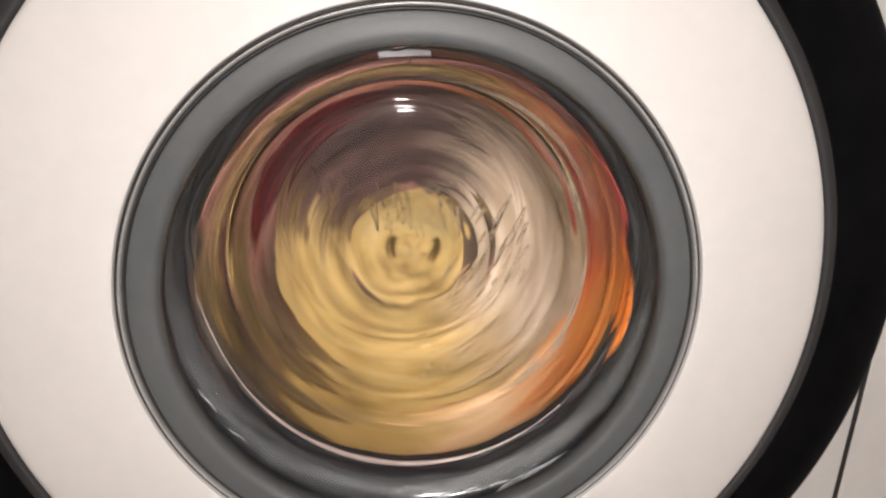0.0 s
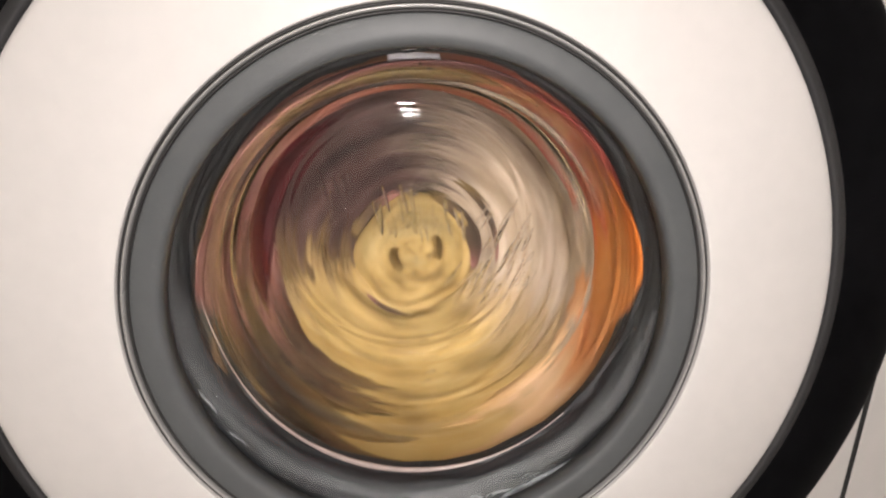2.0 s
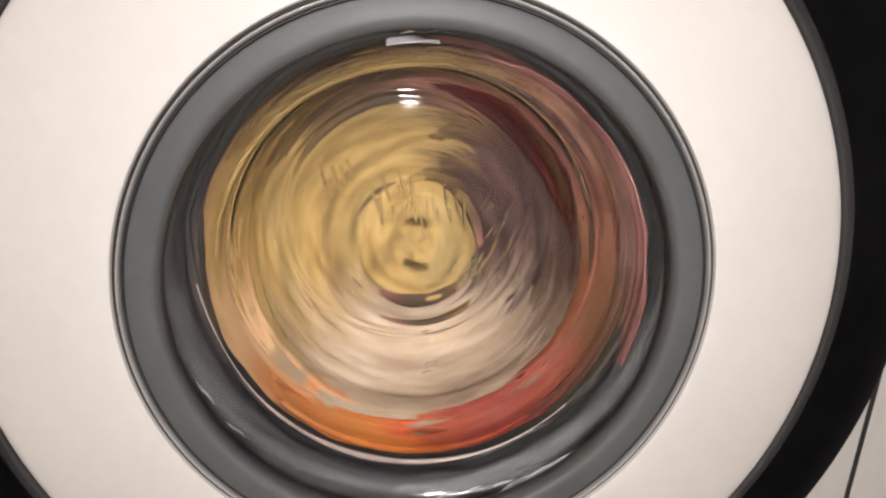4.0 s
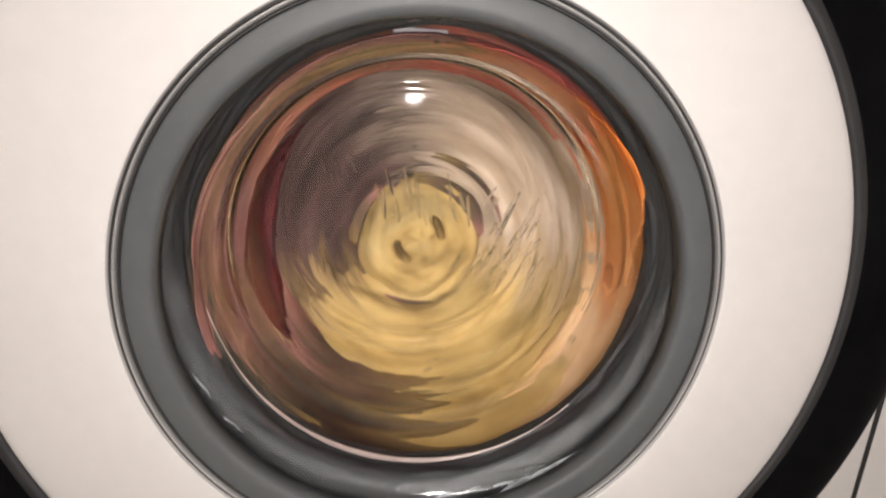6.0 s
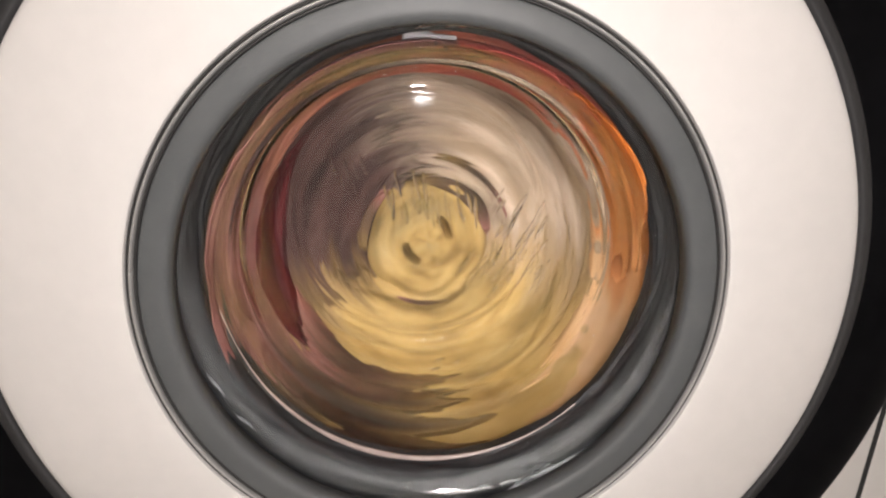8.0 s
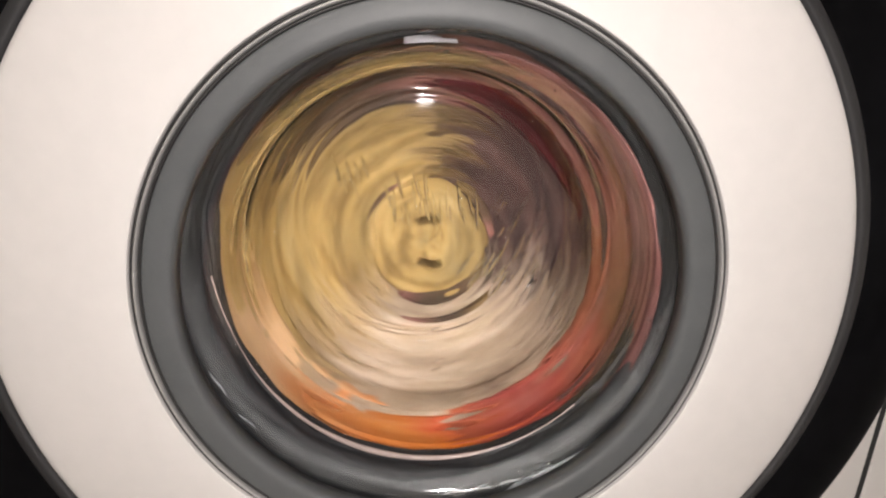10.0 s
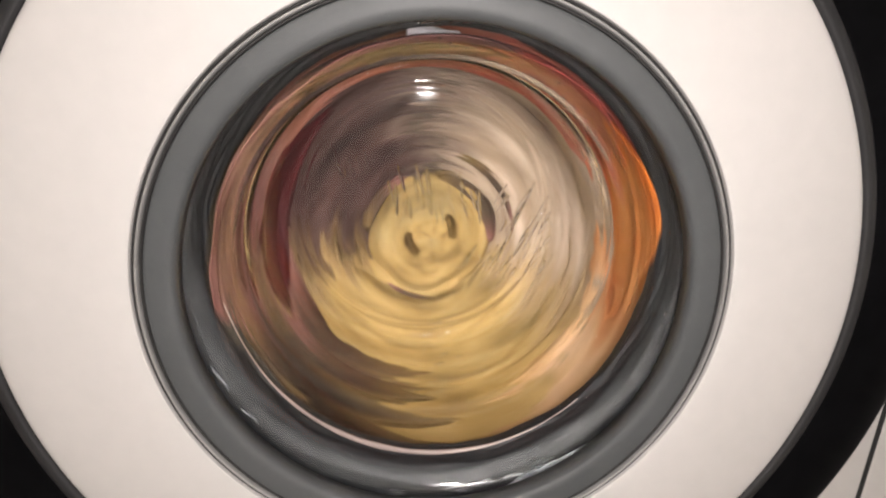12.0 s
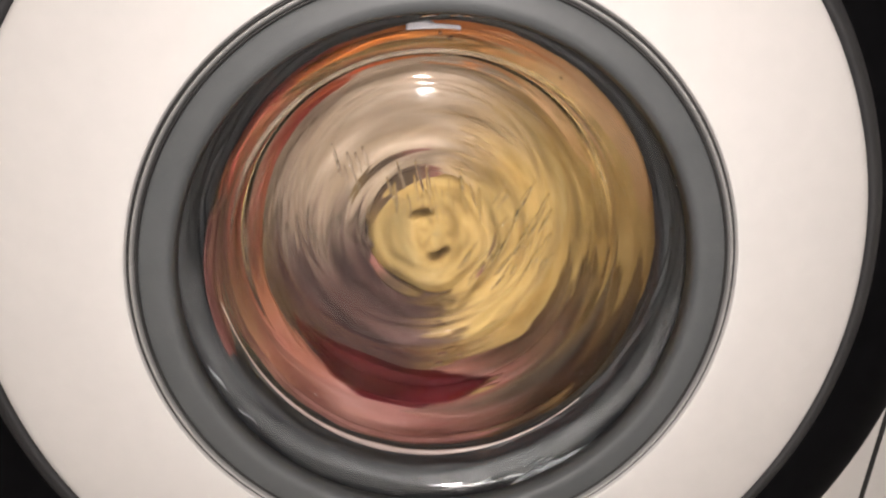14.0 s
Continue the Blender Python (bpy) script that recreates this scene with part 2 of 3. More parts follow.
# unseen pendant lamp with glowing shade, added to carry the fill light
light = tagged(new("fill_lamp"), "unseen white pendant lamp on a thin cord, added as fill light", "lamp")
light.matrix_world = pose(-0.20, -2.0, 2.4)
bm = bmesh.new()
bmesh.ops.create_cone(bm, cap_ends=False, segments=48, radius1=0.17, radius2=0.035, depth=0.14)
bmesh.ops.translate(bm, verts=bm.verts, vec=(0, 0, -0.80))
bmesh.ops.solidify(bm, geom=bm.faces[:], thickness=0.003)
part("shade", bm, M_shade, light)
bm = bmesh.new()
bmesh.ops.create_cone(bm, cap_ends=True, segments=10, radius1=0.003, radius2=0.003, depth=0.73)
bmesh.ops.translate(bm, verts=bm.verts, vec=(0, 0, -0.365))
part("cord", bm, M_black, light)

# ---- washing machine ----
YC = 0.052          # depth of the cabinet's front
machine = tagged(new("washing_machine"), "white front-loading washing machine with black door rim, spinning", "washing machine")
machine.matrix_world = pose(0, 0, H)
HW = 0.3031


def front_panel(half, low, high, y0, y1, hole, n=96):
    """A plate with a round hole through it."""
    bm = bmesh.new()
    rings = []
    for y in (y0, y1):
        inner, outer = [], []
        for i in range(n):
            a = 2 * math.pi * i / n
            c, s = math.cos(a), math.sin(a)
            k = min(half / abs(c) if abs(c) > 1e-9 else 1e9, (high if s > 0 else -low) / abs(s) if abs(s) > 1e-9 else 1e9)
            inner.append(bm.verts.new((hole * c, y, hole * s)))
            outer.append(bm.verts.new((k * c, y, k * s)))
        rings.append((inner, outer))
    (a, b), (c, d) = rings
    for i in range(n):
        j = (i + 1) % n
        bm.faces.new((a[i], b[i], b[j], a[j]))
        bm.faces.new((c[i], c[j], d[j], d[i]))
        bm.faces.new((a[i], a[j], c[j], c[i]))
        bm.faces.new((b[i], d[i], d[j], b[j]))
    return bm


part("front_panel", front_panel(HW, -H + 0.02, 0.30, YC, YC + 0.004, 0.185), M_cabinet, machine, "white enamelled steel front", False)
part("side_panel", box(-HW, -HW + 0.004, YC + 0.005, 0.62, -H + 0.02, 0.30), M_cabinet, machine, "", False)
part("side_panel", box(HW - 0.004, HW, YC + 0.005, 0.62, -H + 0.02, 0.30), M_cabinet, machine, "", False)
part("back_panel", box(-HW + 0.005, HW - 0.005, 0.61, 0.62, -H + 0.02, 0.30), M_cabinet, machine, "", False)
part("top_panel", box(-HW, HW, YC - 0.005, 0.62, 0.301, 0.325, 0.004), M_cabinet, machine, "", False)
for sx in (-1, 1):
    for y in (0.1, 0.56):
        bm = bmesh.new()
        bmesh.ops.create_cone(bm, cap_ends=True, segments=20, radius1=0.024, radius2=0.018, depth=0.022)
        bmesh.ops.translate(bm, verts=bm.verts, vec=(sx * 0.25, y, -H + 0.011))
        part("foot", bm, M_black, machine)

# the door: white ring, black rim, bead, grey inner frame, glass bowl
door = part("door", revolve(smooth_line([(0.1469, 0.0026), (0.1471, 0.0012), (0.1480, 0.0002), (0.1560, -0.0004), (0.175, 0.0002), (0.200, 0.0026), (0.214, 0.0050), (0.2182, 0.0068)], 6)
                            + [(0.2190, 0.0080), (0.2190, 0.045), (0.152, 0.045), (0.1469, 0.03)], 160), M_white, machine, "smooth white plastic ring of the door")
part("rim", revolve(smooth_line([(0.2193, 0.0072), (0.2205, 0.0058), (0.2230, 0.0060), (0.2265, 0.0078)], 5)
                    + [(0.2265, 0.04), (0.2193, 0.04)], 160), M_bezel, door, "dark grey bevelled edge")
part("rim", revolve(smooth_line([(0.2268, 0.0082), (0.238, 0.0092), (0.258, 0.0125), (0.274, 0.0180), (0.2803, 0.0235), (0.2816, 0.0285)], 6)
                    + [(0.2795, 0.0510), (0.2268, 0.0510)], 160), M_black, door, "black plastic outer rim")
part("seal", revolve(smooth_line([(0.1467, 0.0030), (0.1463, 0.0020), (0.1457, 0.0018), (0.1453, 0.0024)], 4) + [(0.1453, 0.016), (0.1467, 0.016)], 192), M_seal, door, "dark rubber joint at the white ring")
part("bevel", revolve(smooth_line([(0.1451, 0.0024), (0.1448, 0.0010), (0.1442, 0.0006), (0.1436, 0.0012), (0.1433, 0.0026)], 4) + [(0.1433, 0.014), (0.1451, 0.014)], 192), M_chrome, door, "thin polished trim ring round the window")
part("seal", revolve(smooth_line([(0.1431, 0.0030), (0.1426, 0.0022), (0.1420, 0.0022), (0.1416, 0.0028)], 4) + [(0.1416, 0.016), (0.1431, 0.016)], 160), M_seal, door, "dark window edge")
part("inner_frame", revolve(smooth_line([(0.1414, 0.0030), (0.1408, 0.0022), (0.1370, 0.0020), (0.1318, 0.0026), (0.1288, 0.0040), (0.1275, 0.0062)], 5) + [(0.1278, 0.0145), (0.1414, 0.0145)], 160), M_grey, door, "matt grey plastic inner frame")

outer = smooth_line([(0.1400, 0.0195), (0.1330, 0.0195), (0.1260, 0.0215), (0.1200, 0.0290), (0.1150, 0.0470), (0.1125, 0.0600), (0.1085, 0.0660), (0.1062, 0.0800), (0.1025, 0.0950), (0.0970, 0.1050), (0.0900, 0.1104), (0.0835, 0.1118), (0.0600, 0.1118), (0.0300, 0.1118), (0.0, 0.1118)], 14)
T = 0.0028


def offset(line, d):
    """The profile moved by d towards the door's face."""
    out = []
    for i, (r, y) in enumerate(line):
        a, b = line[max(i - 1, 0)], line[min(i + 1, len(line) - 1)]
        n = Vector((b[1] - a[1], a[0] - b[0])).normalized()
        out.append((max(r - n.x * d, 0.0), y - abs(n.y) * d))
    return out


front = offset(outer, T)
# a ridge added round the flat floor, shaped to draw its edge as a bright line
front = [(r, y - 0.0009 * math.exp(-((r - 0.0800) / 0.0016) ** 2)) for r, y in front]


def bowl_mesh(profile):
    bm = revolve(profile, 160)
    for v in bm.verts:
        t = max(0.0, min(1.0, (v.co.y - 0.040) / 0.060))
        t = 0.018 * t * t * (3 - 2 * t)
        v.co.z += t
        v.co.x -= 0.3 * t
    return bm


glass = part("glass_bowl", bowl_mesh(front + outer[::-1]), M_glass, door, "clear deep glass bowl with water streaks")
glass.visible_shadow = False

# grey rubber gasket behind the glass
LIP_X, LIP_Z, LIP_R = 0.0026, 0.0055, 0.1222     # centre and radius of the opening in the gasket


def gasket_wave(a, k, r, y):
    """The lip sits a little high, the wet rubber is uneven, and low bends it in to hide cloth from the camera."""
    t = max(0.0, min(1.0, (0.1400 - r) / 0.005)) if y < 0.05 else max(0.0, min(1.0, (0.150 - r) / 0.012))
    c, d = math.cos(a), math.sin(a)
    low = max(0.0, min(1.0, (0.25 - d) / 0.7)) * t * (1 if y < 0.042 else 0)
    return (t * (LIP_X * c + LIP_Z * d) - 0.0066 * low * min(1.0, (y - 0.020) / 0.012) * max(0.0, min(1.0, (0.0425 - y) / 0.003)) + 0.0012 * noise.noise((c * 5, d * 5, k * 0.35)) + 0.0004 * math.sin(9 * a + 1) + 0.0003 * noise.noise((c * 17, d * 17, k * 0.2)),
            -0.0022 * low * max(0.0, min(1.0, (0.036 - y) / 0.006)) + 0.0010 * noise.noise((c * 8, d * 8, 3.0 + k * 0.1)))


part("gasket", revolve(smooth_line([(0.182, 0.050), (0.160, 0.034), (0.140, 0.0255), (0.1345, 0.0260), (0.1300, 0.0310), (0.1285, 0.0365), (0.1262, 0.0395), (LIP_R + 0.0006, 0.0425), (LIP_R, 0.046), (LIP_R + 0.002, 0.0505), (0.140, 0.0535), (0.152, 0.0560), (0.1575, 0.0600)], 6)
                       + [(0.1600, 0.0640), (0.1640, 0.0600), (0.186, 0.056)], 224, gasket_wave), M_rubber, machine, "wet dark grey rubber door gasket")

# pale patch at the gasket's top inside the lip, placed to fit the camera's view
bm = box(-0.0140, 0.0140, -0.004, 0.006, -0.0031, 0.0031, 0.0012)
for v in bm.verts:
    v.co.z -= 9.0 * v.co.x ** 2
    v.co += Vector((-0.0095, 0.0560, 0.1252))
part("pale_patch", bm, M_pale_patch, machine, "pale patch at the top of the gasket")

# ---- drum axis: from the gasket's middle, down to the back ----
AX_O = Vector((0.004, 0.0, 0.0))
TILT, TURN = 3.6, 0.0


def spin(theta):
    """Pose of what turns with the drum; theta: degrees, turned to the left as the door sees it."""
    return Matrix.Translation(AX_O) @ pose(0, 0, 0, -TILT, 0, TURN) @ pose(0, 0, 0, 0, -theta, 0)


drum = part("drum", revolve([(0.152, 0.080), (0.158, 0.076), (0.20, 0.082), (0.236, 0.095), (0.238, 0.11), (0.238, 0.40), (0.0, 0.40), (0.0, 0.396), (0.234, 0.396), (0.234, 0.11), (0.20, 0.088), (0.155, 0.083)], 96),
            M_steel, machine, "stainless steel drum")

# the gap's shade, put in as a flush near-black strip
part("seal", box(HW + 0.0003, HW + 0.0048, YC + 0.0008, YC + 0.03, -H + 0.02, 0.30), M_gap_shade, machine, "dark strip standing in for the shade in the gap beside the machine", False)

# pale arc along the gasket's lip: a bright reflection put in as colour
bm = bmesh.new()
rings = []
for i in range(97):
    f = i / 96
    a = radians(-178 + 138 * f)
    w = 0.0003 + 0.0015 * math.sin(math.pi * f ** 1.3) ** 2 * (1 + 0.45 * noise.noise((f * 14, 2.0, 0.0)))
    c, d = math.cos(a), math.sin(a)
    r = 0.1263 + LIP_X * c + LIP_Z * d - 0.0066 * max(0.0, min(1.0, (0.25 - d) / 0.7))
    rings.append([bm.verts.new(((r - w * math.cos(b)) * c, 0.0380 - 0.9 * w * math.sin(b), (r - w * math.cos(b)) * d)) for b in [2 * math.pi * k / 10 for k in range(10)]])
for p, q in zip(rings, rings[1:]):
    for k in range(10):
        bm.faces.new((p[k], p[(k + 1) % 10], q[(k + 1) % 10], q[k]))
bm.faces.new(rings[0])
bm.faces.new(rings[-1][::-1])
part("lip", bm, M_lip_glint, machine, "pale arc painted as a reflection along the gasket lip")

# pale streaks low on the gasket, painted in place of milky reflections
M_wet_glint = grain(mat("painted_wet_glint", (0.2, 0.21, 0.22), 0.25), (0.30, 0.31, 0.32), (0.10, 0.105, 0.11), 160, 0.2, 0.0006, (0.12, 0.3))
for a0, r0, length, wide in ((-52, 0.1345, 0.017, 0.0014), (-58, 0.1335, 0.020, 0.0018), (-63, 0.1345, 0.012, 0.0022), (-67, 0.1300, 0.008, 0.0010), (-74, 0.1290, 0.007, 0.0009), (-81, 0.1285, 0.010, 0.0009), (-152, 0.1290, 0.009, 0.0007), (-140, 0.1288, 0.007, 0.0007)):
    a = radians(a0)
    bm = bmesh.new()
    bmesh.ops.create_icosphere(bm, subdivisions=3, radius=1.0)
    for v in bm.verts:
        x, y, z = v.co
        r = r0 + wide * y * (1 + 0.4 * noise.noise((x * 3, y, a))) + 0.0008 * math.sin(2.5 * x + a)
        b = a + length * x / r0
        v.co = Vector((r * math.cos(b), 0.0236 + 0.0012 * z, r * math.sin(b)))
    part("pale_streak", bm, M_wet_glint, machine, "pale streak painted as a reflection on the wet rubber")

# ---- neighbour at the right-hand side ----
unit = tagged(new("cabinet"), "pale grey-white cupboard beside the washing machine", "cabinet")
unit.matrix_world = pose(0.3067, 0, 0)
part("body", box(0.0015, 0.45, YC + 0.022, 0.62, 0.0, 0.87), M_cabinet, unit, "", False)
part("door", box(0.0015, 0.448, YC + 0.001, YC + 0.020, 0.06, 0.865, 0.002), M_cabinet, unit, "", False)

# ---- laundry ----


def base_depth(u):
    """Depth of the load's face at the distance u from the axis."""
    pts = [(0.0, 0.170), (0.05, 0.168), (0.09, 0.160), (0.115, 0.148), (0.127, 0.130), (0.1345, 0.106), (0.1390, 0.088), (0.1420, 0.078), (0.1470, 0.0715), (0.1530, 0.0670)]
    for (a, p), (b, q) in zip(pts, pts[1:]):
        if u <= b:
            t = (u - a) / (b - a)
            t = t * t * (3 - 2 * t) * 0.4 + t * 0.6
            return p + (q - p) * t
    return pts[-1][1]


def piece(a0, a1, u0, u1, lift, seed, fold=0.004, na=72, nu=120, fringe=24.0, thick=0.005, taper=False):
    """A cloth that lies on the load's face between two angles and two radii, with folds wound round the axis and ragged, lapped ends."""
    bm = bmesh.new()
    lo, hi = bm.verts.layers.float.new("lo"), bm.verts.layers.float.new("hi")
    band = min(34.0, 0.45 * (a1 - a0))
    top, low = [], []
    for j in range(nu + 1):
        s = j / nu
        u = u0 + (u1 - u0) * s
        e0 = a0 + fringe * (0.8 * noise.noise((u * 90, seed, 0.3)) + 0.7 * noise.noise((u * 330, seed, 1.3)) + 0.5 * noise.noise((u * 620, seed, 2.3)))
        e1 = a1 + fringe * (0.8 * noise.noise((u * 90, seed, 7.3)) + 0.7 * noise.noise((u * 330, seed, 9.3)) + 0.5 * noise.noise((u * 620, seed, 4.3)))
        rt, rl = [], []
        for i in range(na + 1):
            f = i / na
            a = radians(e0 + (e1 - e0) * f)
            if taper:
                u = (u0 + u1) / 2 + (u1 - u0) * (s - 0.5) * (0.08 + 0.92 * math.sin(math.pi * f) ** 0.8)
            c, d = math.cos(a), math.sin(a)
            w = u * 95 + 1.2 * a + 2.0 * noise.noise((c * 1.4, d * 1.4, seed))
            fold_h = fold * (0.6 * math.sin(w * 2.1 + seed) + 0.8 * noise.noise((w * 1.1, a * 0.9, seed)) + 0.5 * noise.noise((c * 9 * u / 0.1, d * 9 * u / 0.1, seed + 4)))
            edge = min(1.0, f / 0.10, (1 - f) / 0.10)
            redge = min(1.0, (s + 0.02) / 0.10, (1.02 - s) / 0.10)
            h = (lift + fold_h) * (1 - (1 - min(edge, redge)) ** 2) - 0.003 * (1 - min(edge, redge))
            uu = u - (h * 0.6 if u > 0.118 else 0)
            y = base_depth(u) - h * (1.0 if u < 0.125 else 0.5)
            rt.append(bm.verts.new((uu * c, y, uu * d)))
            rl.append(bm.verts.new(((uu + thick * 0.5) * c, y + thick, (uu + thick * 0.5) * d)))
            for v in (rt[-1], rl[-1]):
                v[lo] = max(0.0, 1 - f * (a1 - a0) / band)
                v[hi] = max(0.0, 1 - (1 - f) * (a1 - a0) / band)
        top.append(rt)
        low.append(rl)
    for j in range(nu):
        for i in range(na):
            bm.faces.new((top[j][i], top[j][i + 1], top[j + 1][i + 1], top[j + 1][i]))
            bm.faces.new((low[j][i], low[j + 1][i], low[j + 1][i + 1], low[j][i + 1]))
    for i in range(na):
        bm.faces.new((top[0][i], low[0][i], low[0][i + 1], top[0][i + 1]))
        bm.faces.new((top[nu][i], top[nu][i + 1], low[nu][i + 1], low[nu][i]))
    for j in range(nu):
        bm.faces.new((top[j][0], top[j + 1][0], low[j + 1][0], low[j][0]))
        bm.faces.new((top[j][na], low[j][na], low[j + 1][na], top[j + 1][na]))
    return bm


LAUNDRY = []


def laundry(name, bm, material, label, category):
    ob = tagged(obj(name, bm, material), label, category, "laundry in the drum")
    LAUNDRY.append(ob)
    return ob


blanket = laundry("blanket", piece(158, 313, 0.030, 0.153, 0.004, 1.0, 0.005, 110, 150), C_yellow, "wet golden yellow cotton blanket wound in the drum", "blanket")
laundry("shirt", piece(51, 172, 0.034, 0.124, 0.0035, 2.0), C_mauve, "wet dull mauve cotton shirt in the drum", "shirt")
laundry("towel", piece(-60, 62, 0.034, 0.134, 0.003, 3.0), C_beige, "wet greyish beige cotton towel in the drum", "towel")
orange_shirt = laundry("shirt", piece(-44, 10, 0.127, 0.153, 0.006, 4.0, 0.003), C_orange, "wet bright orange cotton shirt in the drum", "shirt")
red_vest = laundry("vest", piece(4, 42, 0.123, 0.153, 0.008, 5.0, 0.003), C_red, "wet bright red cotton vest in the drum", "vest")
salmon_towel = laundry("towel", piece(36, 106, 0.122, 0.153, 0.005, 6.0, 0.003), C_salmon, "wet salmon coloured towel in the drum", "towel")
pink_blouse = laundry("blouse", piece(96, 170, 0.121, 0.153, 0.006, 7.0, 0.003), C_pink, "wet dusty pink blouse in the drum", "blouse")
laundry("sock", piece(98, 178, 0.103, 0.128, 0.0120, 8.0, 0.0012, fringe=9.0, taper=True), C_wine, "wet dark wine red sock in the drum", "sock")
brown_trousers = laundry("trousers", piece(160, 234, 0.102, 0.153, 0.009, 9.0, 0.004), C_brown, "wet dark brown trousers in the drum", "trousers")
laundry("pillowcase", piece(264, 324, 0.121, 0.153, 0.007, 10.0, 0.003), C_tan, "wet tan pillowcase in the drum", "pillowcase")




def bulge(a0, a1, seed, na=90, ease=0.16, most=0.90, nu=26, thick=0.0022):
    """A fold squeezed forward between the glass and the gasket's lip, with a wavy front edge and tapered ends."""
    line = smooth_line([(0.1215, 0.0640), (0.1222, 0.0560), (0.1212, 0.0480), (0.1206, 0.0410), (0.1208, 0.0345), (0.1218, 0.0300), (0.1236, 0.0272)], 6)
    bm = bmesh.new()
    lo, hi = bm.verts.layers.float.new("lo"), bm.verts.layers.float.new("hi")
    top, low = [], []
    for i in range(na + 1):
        f = i / na
        a = radians(a0 + (a1 - a0) * f)
        c, d = math.cos(a), math.sin(a)
        reach = min(1.0, f / ease, (1 - f) / ease)
        reach = max(0.10, most * reach * reach * (3 - 2 * reach) + 0.12 * noise.noise((c * 4, d * 4, seed)) + 0.03 * noise.noise((c * 14, d * 14, seed)))
        rt, rl = [], []
        for j in range(nu + 1):
            g = reach * j / nu * (len(line) - 1)
            k = min(int(g), len(line) - 2)
            r, y = [line[k][m] + (line[min(k + 1, len(line) - 1)][m] - line[k][m]) * (g - k) for m in (0, 1)]
            r += 0.0006 * noise.noise((c * 7, d * 7, y * 300 + seed)) + 0.0004 * math.sin(y * 900 + 4 * a + seed)
            end = 1 - 0.8 * max(0.0, (j / nu - 0.85) / 0.15)
            rt.append(bm.verts.new((r * c, y, r * d)))
            rl.append(bm.verts.new(((r + thick * end) * c, y + 0.0012 * end, (r + thick * end) * d)))
            for v in (rt[-1], rl[-1]):
                v[lo], v[hi] = max(0.0, 1 - f / 0.4), max(0.0, 1 - (1 - f) / 0.4)
        top.append(rt)
        low.append(rl)
    for i in range(na):
        for j in range(nu):
            bm.faces.new((top[i][j], top[i][j + 1], top[i + 1][j + 1], top[i + 1][j]))
            bm.faces.new((low[i][j], low[i + 1][j], low[i + 1][j + 1], low[i][j + 1]))
        bm.faces.new((top[i][0], top[i + 1][0], low[i + 1][0], low[i][0]))
        bm.faces.new((top[i][nu], low[i][nu], low[i + 1][nu], top[i + 1][nu]))
    for i in (0, na):
        for j in range(nu):
            bm.faces.new((top[i][j], low[i][j], low[i][j + 1], top[i][j + 1]))
    return bm


# folds squeezed between glass and gasket, rolling round the bowl as separate cloths
SQUEEZED = []
# the scarf's maroon paints the shade on the folds behind the glass edge
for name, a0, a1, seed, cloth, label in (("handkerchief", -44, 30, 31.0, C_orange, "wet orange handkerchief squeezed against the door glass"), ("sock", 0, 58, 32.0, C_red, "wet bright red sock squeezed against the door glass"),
                                         ("stocking", 160, 200, 36.0, C_brown, "wet dark brown stocking squeezed against the door glass"), ("scarf", 36, 176, 33.0, C_shaded_fold, "wet maroon cloth between glass and gasket, coloured as if shaded")):
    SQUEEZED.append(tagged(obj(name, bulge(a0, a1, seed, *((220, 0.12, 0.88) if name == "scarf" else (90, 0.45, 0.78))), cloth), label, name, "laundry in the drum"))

# brown crescents laid in as the shadow round the bunched middle
for k, (a0, a1, u0, u1) in enumerate(((-40, 62, 0.0385, 0.0505), (84, 150, 0.0430, 0.0520), (-30, 46, 0.060, 0.0645), (196, 250, 0.0470, 0.0510))):
    laundry("stocking", piece(a0, a1, u0, u1, 0.0088, 11.0 + k, 0.0004, 60, 16, 2.5, 0.005, True), C_brown, "dark brown crescent painted as shade between the folds", "stocking")


def wad(n=128, m=64, R=0.047):
    """The bunched middle of the blanket: a flat dome with rolled edge, dimple and creases."""
    bm = bmesh.new()
    mid = bm.verts.new((0, 0.156, 0))
    rows = []
    for j in range(1, m + 1):
        s = j / m
        row = []
        for i in range(n):
            a = 2 * math.pi * i / n
            c, d = math.cos(a), math.sin(a)
            r = R * s * (1 + 0.05 * math.sin(2 * a + 0.6) + 0.03 * math.sin(5 * a))
            h = 0.010 * math.sqrt(max(0.0, 1 - s ** 6))
            h += 0.0014 * math.sin(s * 22 + 1.0 * a) * s
            for b in (-0.07, -0.07 + math.pi):
                da = (a - b + math.pi) % (2 * math.pi) - math.pi
                h -= 0.022 * math.exp(-((s - 0.36) / 0.05) ** 4 - (da / 0.42) ** 4)
            h += 0.002 * noise.noise((c * s * 3, d * s * 3, 2.0))
            row.append(bm.verts.new((r * c, 0.168 - h, r * d)))
        rows.append(row)
    mid.co.y = sum(v.co.y for v in rows[0]) / n
    for i in range(n):
        bm.faces.new((mid, rows[0][i], rows[0][(i + 1) % n]))
        for j in range(m - 1):
            bm.faces.new((rows[j][i], rows[j + 1][i], rows[j + 1][(i + 1) % n], rows[j][(i + 1) % n]))
    back = bm.verts.new((0, 0.185, 0))
    for i in range(n):
        bm.faces.new((back, rows[-1][(i + 1) % n], rows[-1][i]))
    return bm


part("bunched_middle", wad(), C_yellow, blanket, "bunched golden middle with two creases")


# ---- water on the glass ----


def bead(bm, at, along, across, out, size):
    """A flat drop: half-sizes along, across and out of the glass."""
    ball = bmesh.ops.create_icosphere(bm, subdivisions=2, radius=1.0)
    for v in ball["verts"]:
        v.co = Vector(at) + along * (v.co.x * size[0]) + across * (v.co.y * size[1]) + out * (v.co.z * size[2])


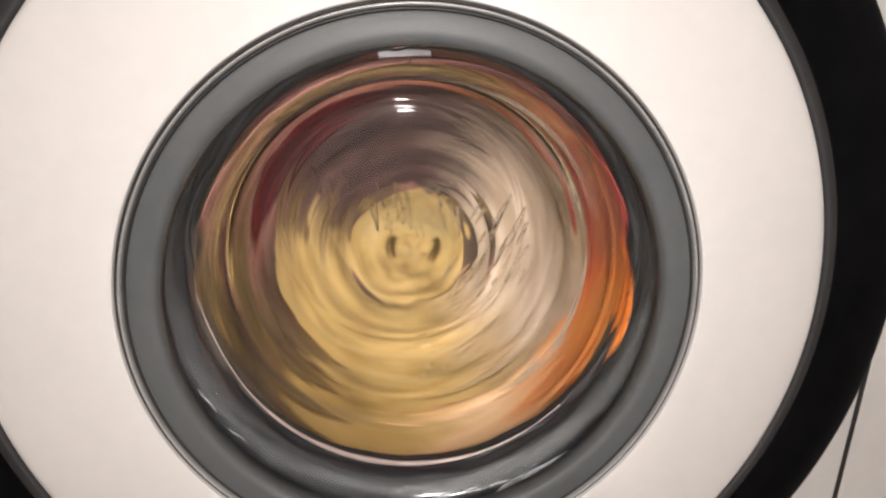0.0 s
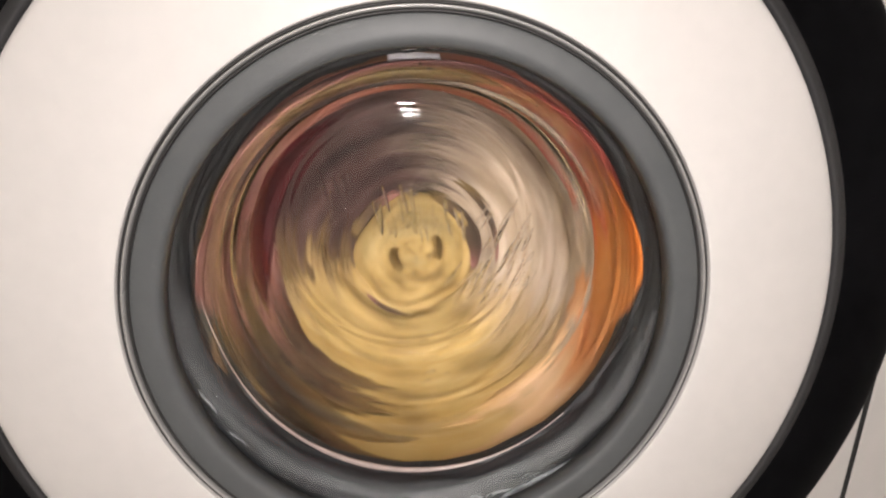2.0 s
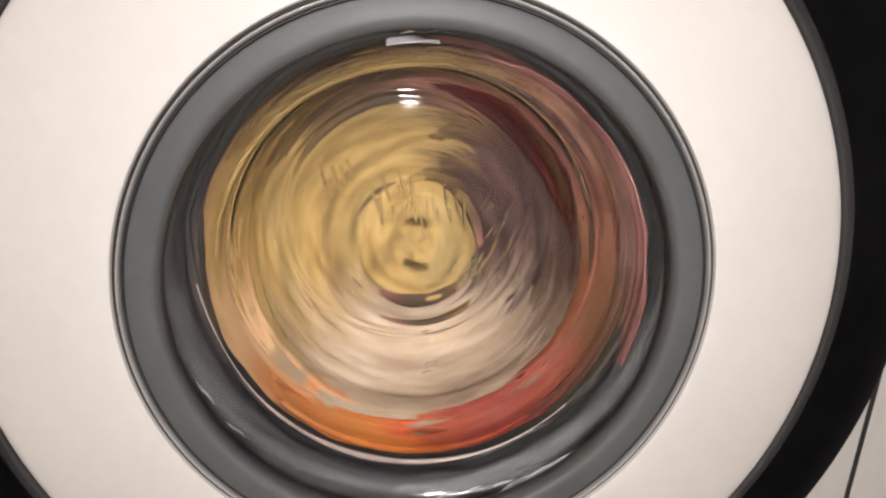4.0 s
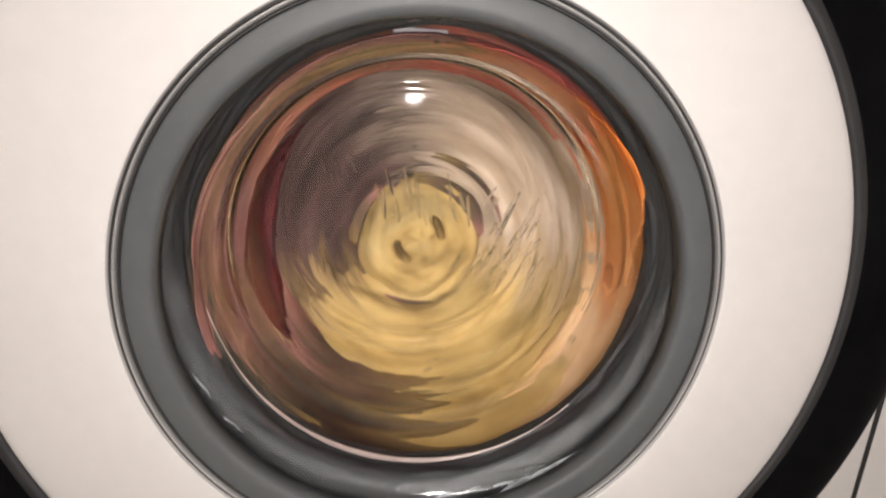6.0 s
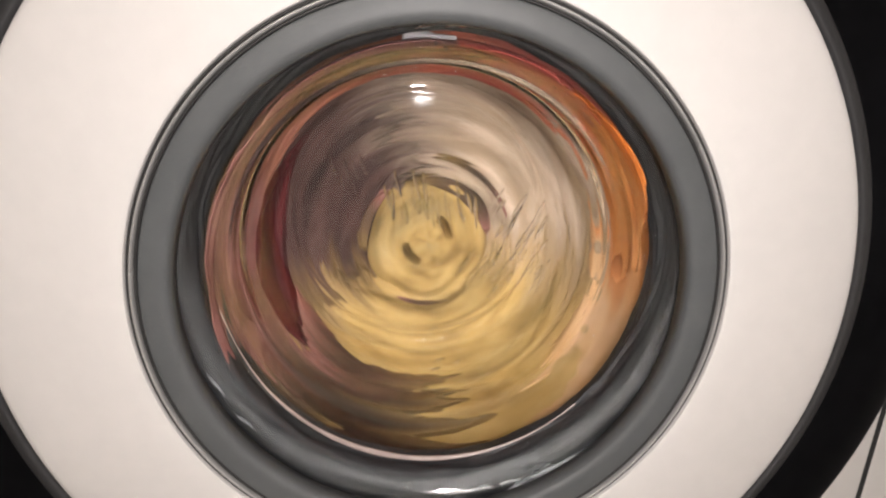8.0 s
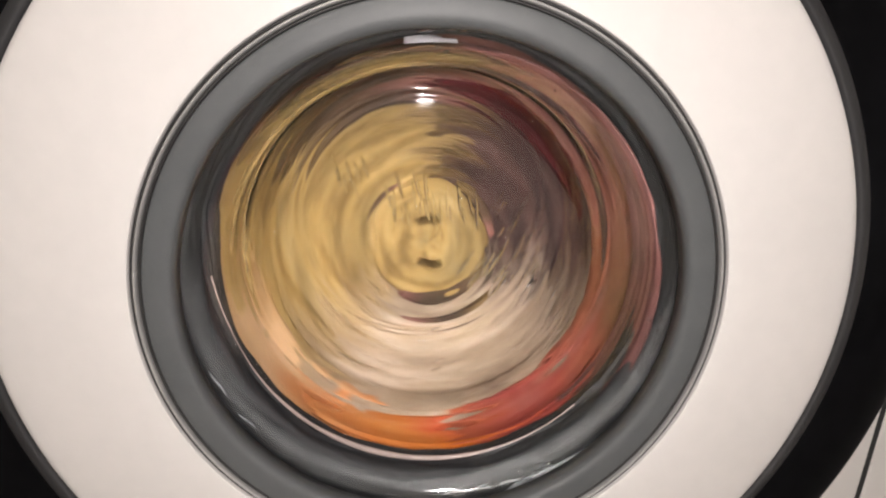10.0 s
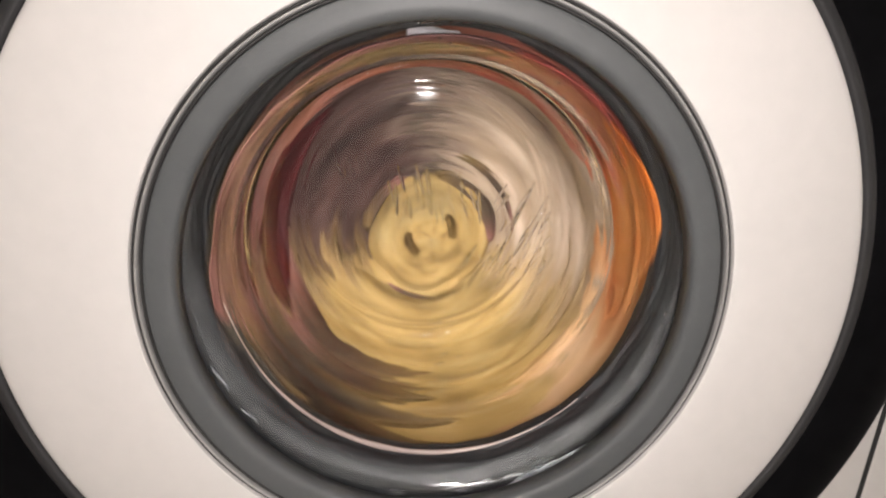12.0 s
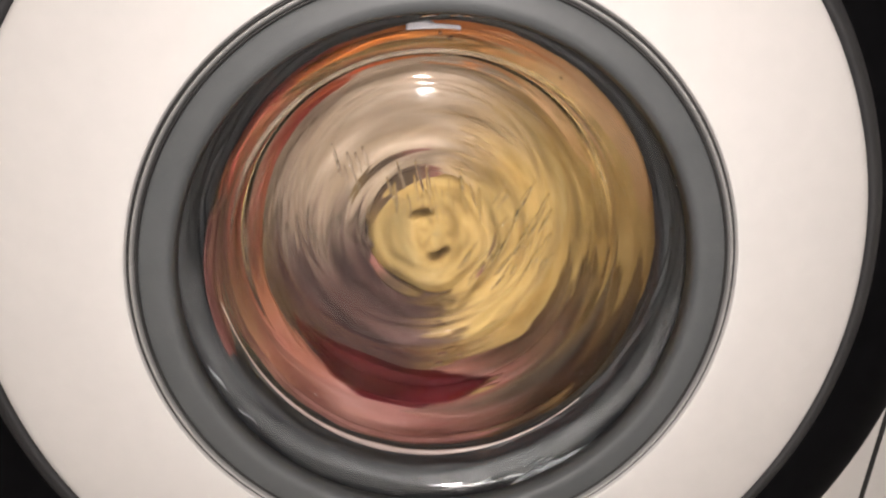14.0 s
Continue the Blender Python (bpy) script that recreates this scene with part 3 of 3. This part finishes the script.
FLOOR_Y = 0.1118 - T
rng = random.Random(11)
bm = bmesh.new()
for mid, n, wide, high, slant, length in (((0.0010, 0.0300), 22, 0.030, 0.010, 12, 0.0100), ((0.0620, 0.0060), 30, 0.020, 0.028, -26, 0.0100), ((-0.0540, 0.0440), 7, 0.010, 0.010, 14, 0.0095), ((0.0420, -0.0200), 12, 0.018, 0.012, -34, 0.0085)):
    for k in range(n):
        x = mid[0] + wide * (2 * (k + 0.5) / n - 1) + rng.uniform(-0.002, 0.002)
        z = mid[1] + rng.uniform(-high, high)
        a = radians(slant + rng.uniform(-7, 7))
        way = Vector((math.sin(a), 0, -math.cos(a)))
        bead(bm, (x, FLOOR_Y, z + H), way, Vector((way.z, 0, -way.x)), Vector((0, -1, 0)), (length * rng.uniform(0.4, 1.25), rng.uniform(0.0007, 0.0014), 0.0013))
runs = tagged(obj("water_runs", bm, M_water), "thin clear water runs on the bowl's glass", "water", "", "stuff")
runs.visible_shadow = False

bm = bmesh.new()
for k in range(46):
    a = radians(rng.choice((rng.uniform(195, 345), rng.uniform(195, 345), rng.uniform(195, 300), rng.uniform(60, 120), rng.uniform(-30, 30))))
    r = rng.uniform(0.1175, 0.1285)
    y = 0.0190 + 0.0125 * max(0.0, (0.1265 - r) / 0.009) ** 1.6 - T * 0.5
    c, d = math.cos(a), math.sin(a)
    n = Vector((-0.5 * c, -0.8, -0.5 * d)).normalized()
    along = Vector((-d, 0, c))
    across = n.cross(along)
    q = rng.uniform(0.0005, 0.0013)
    bead(bm, (r * c, y, r * d + H), along, across, n, (q * rng.uniform(0.8, 2.2), q, q * 0.6))
# larger drops, added for highlights: on the bowl's lower wall, at its mouth below and at the top
for x, y, z, q in ((0.0125, 0.0945, -0.0770, 0.0042), (0.0100, 0.0900, -0.0815, 0.0034), (0.0240, 0.0930, -0.0770, 0.0026), (0.0090, 0.1085, -0.0600, 0.0030), (0.0085, 0.1085, -0.0270, 0.0016)):
    bead(bm, (x, y, z + H), Vector((0.94, 0, 0.34)), Vector((-0.24, -0.7, 0.66)), Vector((-0.24, 0.7, 0.66)), (q, q * 0.45, q * 0.3))
for k in range(16):
    a = radians(rng.uniform(-100, -55))
    r, q = rng.uniform(0.1190, 0.1275), rng.uniform(0.0012, 0.0028)
    y = 0.0190 + 0.0125 * max(0.0, (0.1265 - r) / 0.009) ** 1.6 - T * 0.5
    c, d = math.cos(a), math.sin(a)
    n = Vector((-0.5 * c, -0.8, -0.5 * d)).normalized()
    bead(bm, (r * c, y, r * d + H), Vector((-d, 0, c)), n.cross(Vector((-d, 0, c))), n, (q * rng.uniform(1.2, 2.4), q * 0.55, q * 0.35))
for x, r, q in ((-0.0140, 0.1268, 0.0045), (-0.0020, 0.1274, 0.0030), (-0.0100, 0.1282, 0.0022)):
    bead(bm, (x, 0.0180, math.sqrt(r * r - x * x) + H), Vector((0.97, 0, 0.2)), Vector((-0.2, 0, 0.97)), Vector((0, -1, 0)), (q, q * 0.3, q * 0.25))
drops = tagged(obj("water_drops", bm, M_water), "small clear water drops round the bowl's mouth, some added for highlights", "water", "", "stuff")
drops.visible_shadow = False


# ---- what moves ----
TURNS = [(0.0, 0), (0.25, 54), (0.5, 106), (0.75, 158), (1.0, 208), (1.25, 255), (1.5, 300), (1.7, 333), (1.9, 365), (2.2, 412), (2.5, 456), (2.8, 498), (3.0, 525), (3.2, 549),
         (3.6, 592), (4.0, 630), (4.4, 665), (4.8, 697), (5.3, 731), (5.5, 740), (5.9, 757), (6.3, 770), (6.9, 778), (7.5, 776), (7.9, 768), (8.2, 757),
         (8.6, 738), (9.0, 715), (9.4, 687), (9.8, 656), (10.3, 609), (10.5, 586), (10.7, 561), (11.0, 523), (11.5, 457), (12.0, 391), (12.5, 324), (13.0, 256), (13.5, 187), (14.0, 118)]


def motions():
    base = Matrix.Translation((0, 0, H))
    for ob in LAUNDRY:
        walk(ob, [(t, base @ spin(a)) for t, a in TURNS])
    for ob in SQUEEZED:
        walk(ob, [(t, pose(LIP_X, 0, H, 0, -a, 0)) for t, a in TURNS])
    walk(drum, [(t, spin(a)) for t, a in TURNS])


motions()
